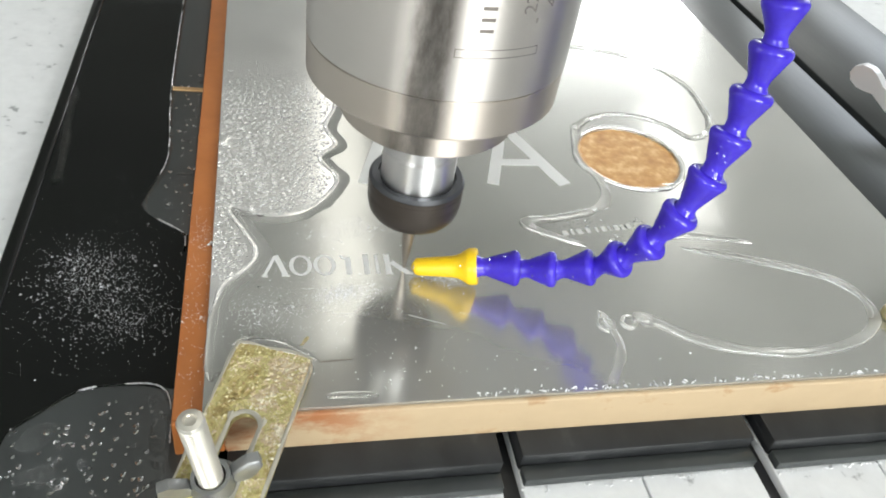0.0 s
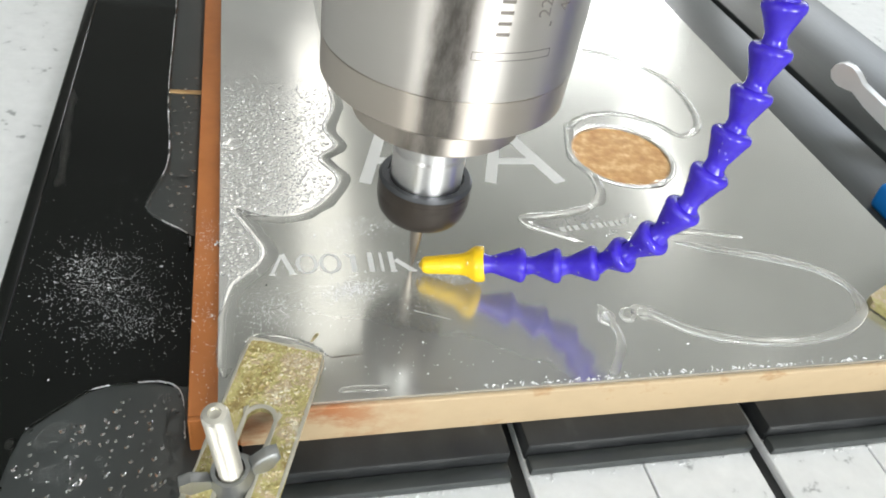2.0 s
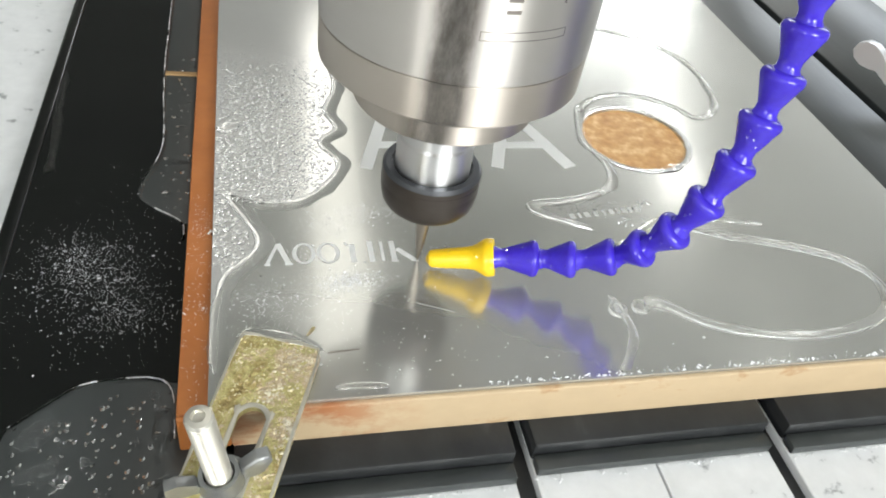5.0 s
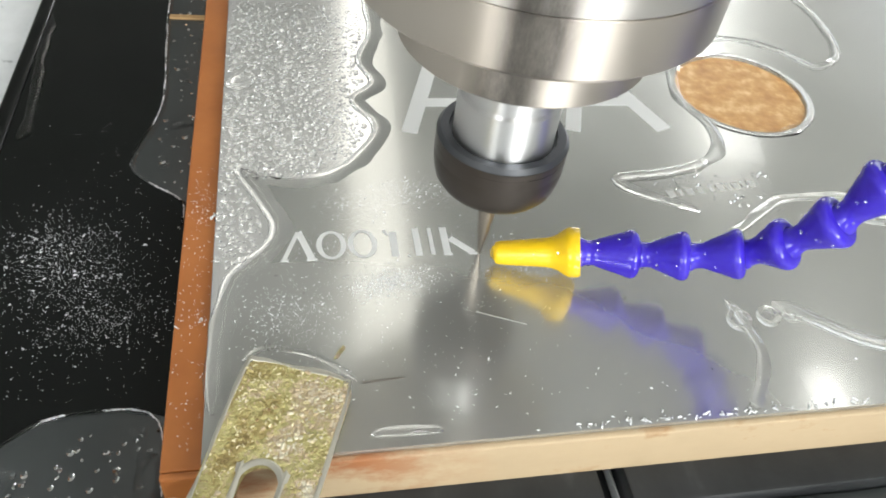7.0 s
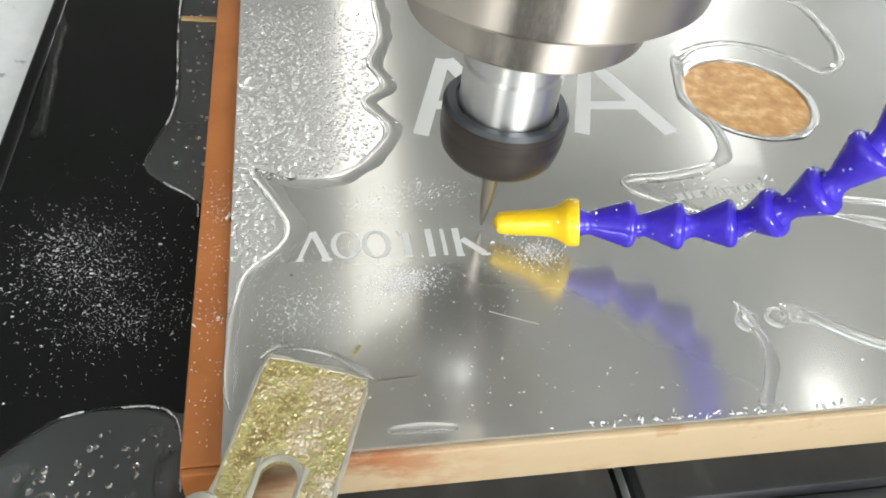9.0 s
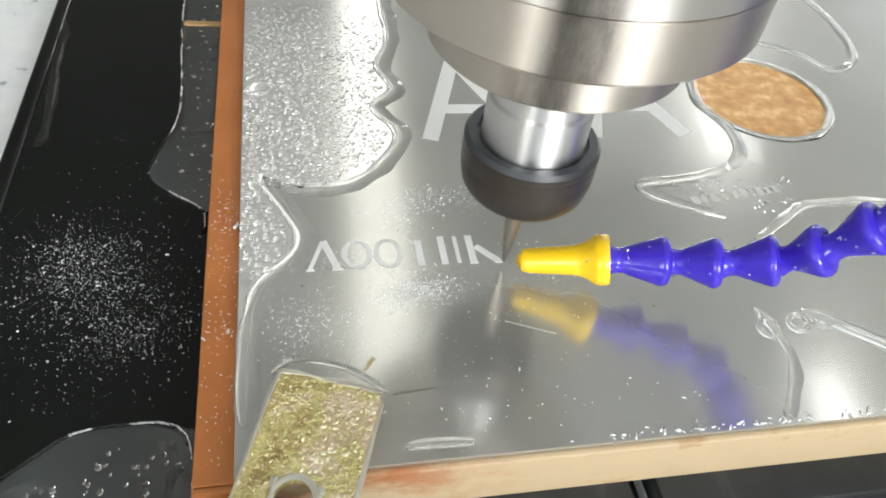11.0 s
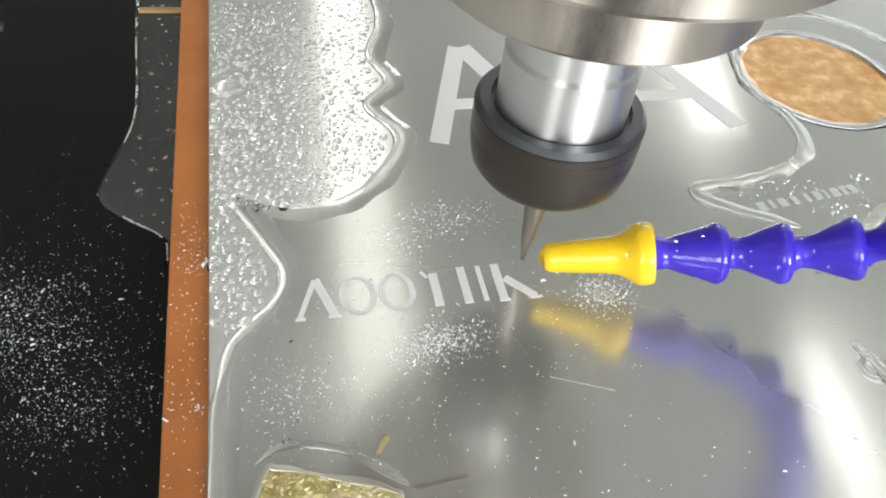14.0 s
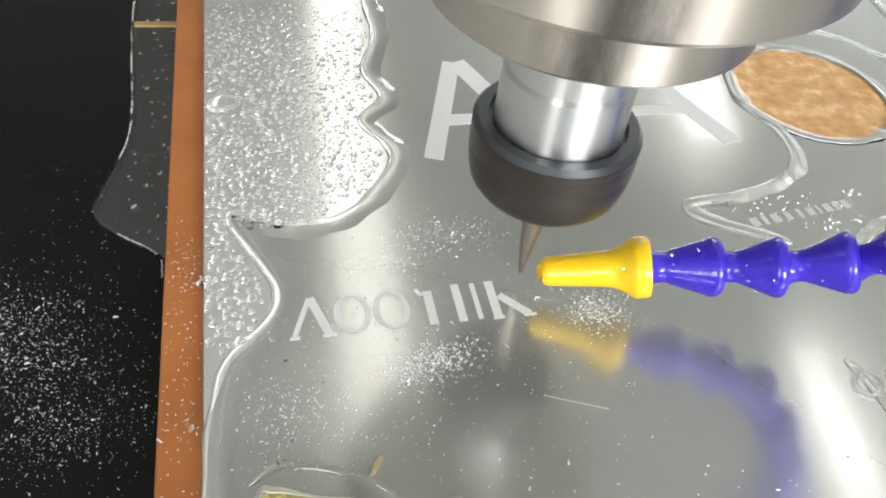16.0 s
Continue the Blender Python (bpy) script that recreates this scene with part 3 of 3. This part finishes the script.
def wrapped_text(text, size, angle, z, turn=90):
    """Lasered characters bent round the body, reading upwards."""
    cu = bpy.data.curves.new("number", "FONT")
    cu.body, cu.size = text, size
    ob = new("number", cu)
    me = bpy.data.meshes.new_from_object(ob.evaluated_get(bpy.context.evaluated_depsgraph_get()))
    bpy.data.objects.remove(ob)
    bm = bmesh.new()
    bm.from_mesh(me)
    for v in bm.verts:
        a, h = radians(angle) - v.co.y / 0.04, z + v.co.x
        v.co = (0.04004 * math.cos(a), 0.04004 * math.sin(a), h)
    part("number", bm, MARK, body, "lasered number on the body")


wrapped_text("220", 0.0056, -67, 0.1235)
wrapped_text("400", 0.0056, -57, 0.1245)
on_body("lasered_bar", [(-89, 0.1188 + 0.0030 * k, -83.5, 0.1198 + 0.0030 * k) for k in range(5)])
on_body("lasered_bar", [(-66, 0.1208, -65, 0.1222)])

# ---- coolant hose ----
hose = empty("coolant_hose", "segmented blue-violet coolant hose with a yellow nozzle", "coolant hose", pose(AX, AY, 0))
JOINTS = [(59.9, -4.8, 5.5), (82.4, -11.2, 11.0), (97.6, -14.7, 12.9), (110.1, -19.6, 16.5), (122.0, -24.8, 22.2), (128.4, -30.4, 31.8), (134.4, -34.6, 43.8), (139.8, -36.0, 57.7), (144.2, -35.2, 72.4),
          (147.4, -32.9, 86.6), (149.6, -30.7, 100.5), (151.0, -28.5, 114.5), (150.2, -26.3, 128.0), (147.5, -24.3, 141.5), (143.1, -22.0, 154.5), (137.0, -19.5, 167.0), (129.0, -16.5, 178.0)]
J = [Vector(p) / 1000 - Vector((AX, AY, 0)) for p in JOINTS]


def along(a, b):
    return Matrix.Translation(a) @ (b - a).to_track_quat("Z", "Y").to_matrix().to_4x4()


L = (J[1] - J[0]).length
nozzle = part("nozzle", lathe([(0.0016, 0.0), (0.0028, 0.0), (0.0032, 0.0005), (0.0034, 0.0014), (0.0042, L * 0.60), (0.0045, L * 0.67), (0.0052, L * 0.74), (0.0062, L * 0.80), (0.0068, L * 0.84), (0.0071, L * 0.87), (0.0071, L - 0.0008), (0.0067, L), (0.0030, L), (0.0016, L - 0.004), (0.0016, 0)], 40, None, along(J[0], J[1])), YELLOW, hose, "yellow tapered nozzle", smooth=35)
for a, b in zip(J[1:], J[2:]):
    d = (b - a).length
    part("hose_segment", lathe([(0.0030, -0.0050), (0.0041, -0.0040), (0.0046, -0.0020), (0.0041, 0.0006), (0.0036, 0.0014), (0.0035, 0.0026), (0.0036, 0.0038), (0.0041, 0.0050), (0.0063, d - 0.0036), (0.0067, d - 0.0028), (0.0069, d - 0.0019), (0.0068, d - 0.0011), (0.0063, d - 0.0003), (0.0055, d + 0.0001), (0.0045, d + 0.0004), (0.0042, d + 0.0003), (0.0040, d - 0.002), (0.0030, d - 0.004), (0.0030, -0.0050)], 40, None, along(a, b)), BLUE, hose, smooth=50)

# wet beads on the nozzle and the hose
random.seed(9)
verts, faces = [], []
for k in range(230):
    i = 0 if k < 90 else random.randrange(1, 9)
    a, b = J[i], J[i + 1]
    d = (b - a).length
    t = random.uniform(0.1, 0.95)
    r = (0.0033 + (0.0014 if t < 0.72 else 0.0036) * t) if i == 0 else 0.0042 + 0.0022 * max(0.0, (t - 0.25) / 0.5) * (t < 0.75) + 0.0024 * (t >= 0.75)
    frame_m = along(a, b)
    ang = random.uniform(0, 2 * math.pi)
    n = (frame_m.to_3x3() @ Vector((math.cos(ang), math.sin(ang), 0))).normalized()
    at = frame_m @ Vector((r * math.cos(ang), r * math.sin(ang), t * d))
    v, f = beads([(0, 0, random.uniform(0.16, 0.45), 1.15, random.uniform(0, 3))], 0)
    m = Matrix.Translation(at - n * 0.00005) @ n.to_track_quat("Z", "Y").to_matrix().to_4x4()
    faces += [tuple(q + len(verts) for q in w) for w in f]
    verts += [tuple(m @ Vector(p)) for p in v]
ob = raw("wet_bead", verts, faces, WATER)
ob.parent, ob.visible_shadow = hose, False
tagged(ob, "tiny clear water beads on the hose", kind="stuff")
drop = part("hanging_drop", lathe([(0, -0.0016), (0.0012, -0.0012), (0.0022, -0.0004), (0.0026, 0.0006), (0.0022, 0.0012), (0, 0.0014)], 16, None, along(J[0], J[1])), WATER, nozzle, "clear drop at the nozzle's mouth", smooth=60)
drop.visible_shadow = False
for t in (0.16, 0.30):
    at = J[0].lerp(J[1], t) - Vector((0, 0, 0.0036 + 0.0012 * t))
    drop = part("hanging_drop", lathe([(0, -0.0014), (0.0009, -0.0010), (0.0012, -0.0003), (0.0010, 0.0005), (0.0005, 0.0010), (0, 0.0011)], 14, None, Matrix.Translation(at)), WATER, nozzle, "clear drop hanging under the nozzle", smooth=60)
    drop.visible_shadow = False

# ---- water ----
Z = 0.00003


def water(name, bm, label, parent=None):
    ob = tagged(part(name, bm, WATER, smooth=60), label, "water")
    ob.visible_shadow = False
    return ob


LEFT = [(37, 190), (38.5, 168), (37.2, 150), (37, 123), (31, 103), (34.6, 88), (26.5, 77), (33.3, 62), (27, 48), (15.3, 36.8), (1.2, 35.4), (-11.7, 40.4), (-5.6, 26), (-1.2, 14.5), (-4, 5.4), (-13, -4.9), (-16, -18.5), (-17, -33), (-16.5, -48)]
water("water_trail", ridge(LEFT, 6.4, 0.75, Z), "clear swollen water edge on the aluminium plate")
water("water_trail", ridge([(160, 112), (154.9, 97), (150.8, 78), (156, 62), (154, 48), (145, 39.5), (128, 34.5), (111.6, 32.5), (113, 26), (134, 14.5)], 5.0, 0.75, Z), "clear swollen water edge beside the round hole")
water("water_trail", ridge([(158, 104), (172, 117), (193, 121), (212, 112), (223, 99), (240, 111), (246, 141), (242, 165), (220, 190), (180, 200), (140, 190)], 4.4, 0.7, Z), "clear water edge curving past the round hole")
water("water_trail", ridge([(HX * 1000 + 27.9 * math.cos(a), HY * 1000 + 27.9 * math.sin(a)) for a in [k * math.pi / 10 for k in range(20)]], 4.6, 0.45, Z, True, uneven=0.6), "broad ring of water round the hole")
water("water_trail", ridge([(126, -22.8), (128, -32), (128, -42), (122, -53), (117.5, -58.5)], 3.6, 0.7, Z), "clear water edge running to the plate's front")
water("water_trail", ridge([(139, -28.5), (146, -29.5), (162, -41), (184, -47.6), (208, -49), (232, -44), (247.5, -32), (246, -14), (226, -1), (178, 13.3)], 5.0, 1.1, Z), "long clear loop of water on the plate")
water("water_trail", ridge([(-10, -33), (-3, -30), (8, -33.5), (18, -41.5)], 2.0, 0.6, Z), "water gathered round the clamp's tip")
water("water_trail", ridge([(139, 2), (150, 9), (159, 15), (166, 18.6), (178, 19.4), (192, 19.0), (214, 15)], 3.6, 0.7, Z), "clear water edge behind the hose")
for x, y, r in ((127.3, -30.2, 3.2), (136.8, -29.4, 3.0), (144.5, -29.4, 2.2)):
    water("water_bubble", ridge([(x + r * math.cos(a), y + r * math.sin(a)) for a in [k * math.pi / 4 for k in range(8)]], 1.7, 1.0, Z, True), "ring-shaped water bubble on the plate")

random.seed(4)
dry = [(p.x / 1000, p.y / 1000) for p in curve_points(LEFT[:16], 6)] + [(-0.0181, -0.020), (-0.0181, 0.42), (0.036, 0.42)]
bm = bmesh.new()
bm.faces.new([bm.verts.new((x, y, 0.00002)) for x, y in dry])
bmesh.ops.triangulate(bm, faces=bm.faces[:])
bmesh.ops.recalc_face_normals(bm, faces=bm.faces[:])
part("dry_area", bm, DRYALU, plate, "drier bare aluminium beaded with drops")


def inside_left(x, y):
    """West of the wavy water edge."""
    if y > 36:
        lim = np.interp(y, [36, 48, 62, 77, 88, 103, 123, 190], [8, 25, 31, 24, 32, 29, 35, 36])
    else:
        lim = np.interp(y, [-6, 5.4, 14.5, 26, 36], [-15, -6, -3.2, -7.5, -13])
    return x < lim - 1.2


spots, tries = [], 0
while len(spots) < 1500 and tries < 40000:
    tries += 1
    x, y = random.uniform(-17.5, 36), random.triangular(-6, 168, 22)
    r = min(1.9, random.lognormvariate(-0.35, 0.42)) * (1.25 if y < 36 else max(0.25, 1.05 - max(0.0, y - 92) / 75))
    if inside_left(x, y) and all((x - a) ** 2 + (y - b) ** 2 > (r + c + 0.10) ** 2 for a, b, c, _, _ in spots):
        spots.append((x, y, r, random.uniform(1, 1.4), random.gauss(1.3, 0.6)))
ob = tagged(raw("water_droplets", *beads([(-13, 88, 3.6, 1.5, 0.2)] + [s for s in spots if (s[0] + 13) ** 2 + (s[1] - 88) ** 2 > 30], Z), WATER), "many clear droplets on the bare aluminium", "water droplets", kind="stuff")
ob.visible_shadow = False

spots = [(random.uniform(117, 168), random.uniform(13, 33), min(0.6, 0.18 + random.expovariate(8)), random.uniform(1, 1.8), random.uniform(0, 3.1)) for _ in range(170)]
ob = tagged(raw("water_droplets", *beads([q for q in spots if q[1] > 31 - 0.42 * (q[0] - 113)], Z), WATER), "small flat droplets between the water trails", "water droplets", kind="stuff")
ob.visible_shadow = False

# water lying on the black strip
bm = bmesh.new()
FILM = [(-93, 640), (-50, 640), (-47, 420), (-46, 200), (-45, 150), (-43, 100), (-50, 68), (-43.5, 56), (-31, 46), (-27.7, 40), (-27.7, -10), (-27.7, -33), (-33, -35), (-42.6, -32.8), (-58.6, -34.1), (-70, -42), (-79, -50), (-93.5, -60)]
prism([(p.x / 1000, p.y / 1000) for p in curve_points(FILM, 6, True)], STRIP_TOP + 0.00002, STRIP_TOP + 0.0006, bm)
tagged(part("water_film", bm, WETBLACK, smooth=60), "still black water film lying on the plastic strip", "water")
water("water_trail", ridge([(-47, 420), (-46, 195), (-45, 150), (-42.6, 100), (-49.8, 68), (-43.2, 56), (-32, 46), (-31, 34)], 2.0, 1.3, STRIP_TOP), "bright edge of the water on the black strip")
water("water_trail", ridge([(-78, -49), (-69, -41.5), (-58.6, -34.4), (-42.6, -33), (-34, -35.2), (-30.5, -42), (-29.4, -58)], 2.0, 1.3, STRIP_TOP), "bright edge of the water on the black strip")
water("water_trail", ridge([(-92, 165), (-91.5, 136), (-89.5, 112), (-88, 92), (-88.5, 80)], 4.5, 1.0, STRIP_TOP + 0.0005), "swollen bead along the rim of the black strip")
water("water_trail", ridge([(-33, -46), (-31, -50), (-31, -57), (-33, -61), (-35, -56), (-34.6, -50)], 1.8, 0.9, STRIP_TOP, True), "small loop of water beside the board")
spots = [(random.uniform(-88, -31), random.uniform(-110, -37), min(2.1, 0.35 + random.expovariate(2.0)), random.uniform(1, 1.7), random.gauss(1.2, 0.5)) for _ in range(330)]
spots += [(random.uniform(-42, -29.5), random.uniform(56, 190), min(1.3, 0.25 + random.expovariate(4)), 1.2, random.uniform(0, 3.1)) for _ in range(60)] + [(-36, 88, 2.2, 1.3, 0.4), (-39, 66, 2.0, 1.2, 1.0), (-70, -52, 4.2, 1.8, 0.7), (-68, -66, 3.6, 1.9, 0.3)]
ob = tagged(raw("water_droplets", *beads([s for s in spots if not (s[1] > -48 and s[1] < 0 and s[0] < -58)], STRIP_TOP + 0.00002), WATER), "clear droplets on the grey plastic strip", "water droplets", kind="stuff")
ob.visible_shadow = False

spots = [(random.uniform(-12.6, 12.6), random.uniform(-93, -0.6), min(0.6, 0.10 + random.expovariate(9)), random.uniform(1, 1.7), random.uniform(0, 3.1)) for _ in range(2300)]
ob = tagged(raw("water_droplets", *beads([q for q in spots if not (abs(q[0]) < 6.5 and q[1] < -23) and (q[1] > -50 or q[0] > 0)], 0.0034), WETZINC), "wet yellow-green crust of beads on the clamp", "water droplets", kind="stuff")
ob.visible_shadow = False
ob.matrix_basis = CLAMP_M
spots = [(random.uniform(-12.3, 12.3), random.uniform(-60, -1.0), random.uniform(0.2, 0.62), random.uniform(0, 6.3)) for _ in range(420)]
ob = tagged(raw("metal_chips", *flakes([q for q in spots if not (abs(q[0]) < 6.5 and q[1] < -23)], 0.0035), SWARF, False), "fine curled yellow swarf stuck to the clamp", "chips", kind="stuff")
ob.matrix_basis = CLAMP_M

water("water_trail", ridge([(20, -57.0), (25, -56.8), (32, -57.1), (37, -57.4)], 2.6, 1.1, Z), "bright water gathered at the plate's front edge")
stroke("scratch", 52, -21.8, 65, -27.2, 0.22, 0, "long faint bright scratch", mat=FAINT)
part("scratch", prism([(0.0190, -0.0425), (0.0295, -0.0417), (0.0295, -0.0412), (0.0190, -0.0419)], -0.0001, 0.00012), MARK, plate, "thin dark scratch")
bm = prism([(0.0126, -0.0344), (0.0136, -0.0343), (0.0158, -0.0312), (0.0152, -0.0305), (0.0140, -0.0318)], 0.0, 0.0003)
tagged(part("wood_crumb", bm, ZINC), "tiny brown crumb lying on the plate", "crumb")

GRIT = material("black_grit", (0.02, 0.02, 0.02), 0.6)
spots = [(-1.3, -5.3, 0.45, 0.3), (-1.4, -24.6, 0.4, 1.2), (-4.4, -29.1, 0.5, 2.0), (-3.2, -28.6, 0.35, 0.6), (6, -12, 0.3, 1.0), (96, -20, 0.4, 0.2), (112, -46, 0.35, 2.2)]
tagged(raw("black_grit", *flakes(spots, Z), GRIT, False), "few black specks of grit on the plate", "grit", kind="stuff")
TAN = material("tan_tape", (0.42, 0.27, 0.12), 0.6)
bump(TAN, grain(TAN, 300), 0.3, 0.0003)
bm = prism([(-0.0452, 0.1640), (-0.0280, 0.1630), (-0.0280, 0.1662), (-0.0450, 0.1668)], STRIP_TOP, STRIP_TOP + 0.0009, bevel=0.0003)
tagged(part("tape_strip", bm, TAN), "thin tan strip lying across the black plastic", "tape")

# ---- chips ----


def cloud(n, x, y, sx, sy, size):
    return [(random.gauss(x, sx), random.gauss(y, sy), min(0.7, size * (0.4 + random.expovariate(1.3))), random.uniform(0, 6.3)) for _ in range(n)]


spots = cloud(1500, 31, -9, 5.0, 2.6, 0.095) + cloud(600, 24, -12, 4.0, 2.4, 0.09) + cloud(900, 2, -20, 7, 6, 0.09) + cloud(900, 42, 29, 9, 4, 0.09) + cloud(500, 25, 22, 6, 4, 0.08) + cloud(1300, 72, -1, 4.2, 3.0, 0.095) + cloud(1200, 25, -10, 24, 18, 0.085) + cloud(60, 70, -50, 40, 6, 0.2) + [(random.uniform(70, 240), -60 + abs(random.gauss(0, 0.9)), random.uniform(0.2, 0.9), random.uniform(0, 6.3)) for _ in range(130)]
tagged(raw("metal_chips", *flakes([s for s in spots if -17 < s[0] < 290 and s[1] > -60], Z), CHIP, False), "fine bright aluminium chips lying on the plate", "chips", kind="stuff")
spots = cloud(1300, -66, 26, 9, 8, 0.10) + cloud(1000, -60, 12, 12, 8, 0.10) + cloud(900, -50, -4, 9, 6, 0.09) + cloud(1100, -60, 10, 19, 34, 0.08)
tagged(raw("metal_chips", *flakes([s for s in spots if -92 < s[0] < -29 and -30 < s[1] < 90], STRIP_TOP + 0.0006), CHIP, False), "fine bright chips floating on the black water", "chips", kind="stuff")
spots = [(random.uniform(-27, -18.8), random.uniform(-55, 45), random.uniform(0.1, 0.3), random.uniform(0, 6.3)) for _ in range(160)]
spots += [(-19.4, 22.0, 1.3, 0.9), (-19.0, 23.2, 0.9, 2.0), (-27.4, -17.5, 1.3, 0.5), (-26.9, -19.0, 0.8, 2.4)] + cloud(120, -22.5, 27, 2.2, 6, 0.10) + cloud(60, -21, -16, 1.6, 3, 0.10)
spots = [q for q in spots if -27.4 < q[0] < -18.7]
tagged(raw("metal_chips", *flakes(spots, -0.003), CHIP, False), "few bright chips on the brown board", "chips", kind="stuff")


spots = []
for k, (a, b) in enumerate(STRIPS[1:5], 1):
    front = -79.2 - 2.0 * (k % 2)
    spots += [(random.uniform(a * 1000, b * 1000), front - abs(random.gauss(0, 0.7)) - 0.2, random.uniform(0.2, 0.8), random.uniform(0, 6.3)) for _ in range(70)]
tagged(raw("white_residue", *flakes(spots, BED_TOP), CHIP, False), "pale crusty residue along the strip ends", "residue", kind="stuff")


# the bright reflection along the edges of the water on the strip, built from pale flakes
spots = []
for line in ([(-47, 420), (-46, 195), (-45, 150), (-42.6, 100), (-49.8, 68), (-43.2, 56), (-32, 46), (-31, 34)], [(-78, -49), (-69, -41.5), (-58.6, -34.4), (-42.6, -33), (-34, -35.2), (-30.5, -42), (-29.4, -58)]):
    pts = curve_points(line, 24)
    for a, b in zip(pts, pts[1:]):
        for k in range(max(1, int((b - a).length / 0.22))):
            p = a.lerp(b, random.random())
            if noise.noise(p * 0.09) > -0.12:
                spots.append((p.x + random.gauss(0, 0.12), p.y + random.gauss(0, 0.12), random.uniform(0.2, 0.42), math.atan2(b.y - a.y, b.x - a.x) + random.gauss(0, 0.3)))
tagged(raw("edge_glints", *flakes(spots, STRIP_TOP + 0.0011), CHIP, False), "thin pale flakes standing in for the bright reflection along the water's edge", "scum", kind="stuff")


# ---- movement ----
def motions():
    rows = [(t, pose(AX + x / 1000, AY + y / 1000, z / 1000)) for t, x, y, z in TOOL_ROWS]
    walk(spindle, rows)
    walk(hose, rows)


motions()
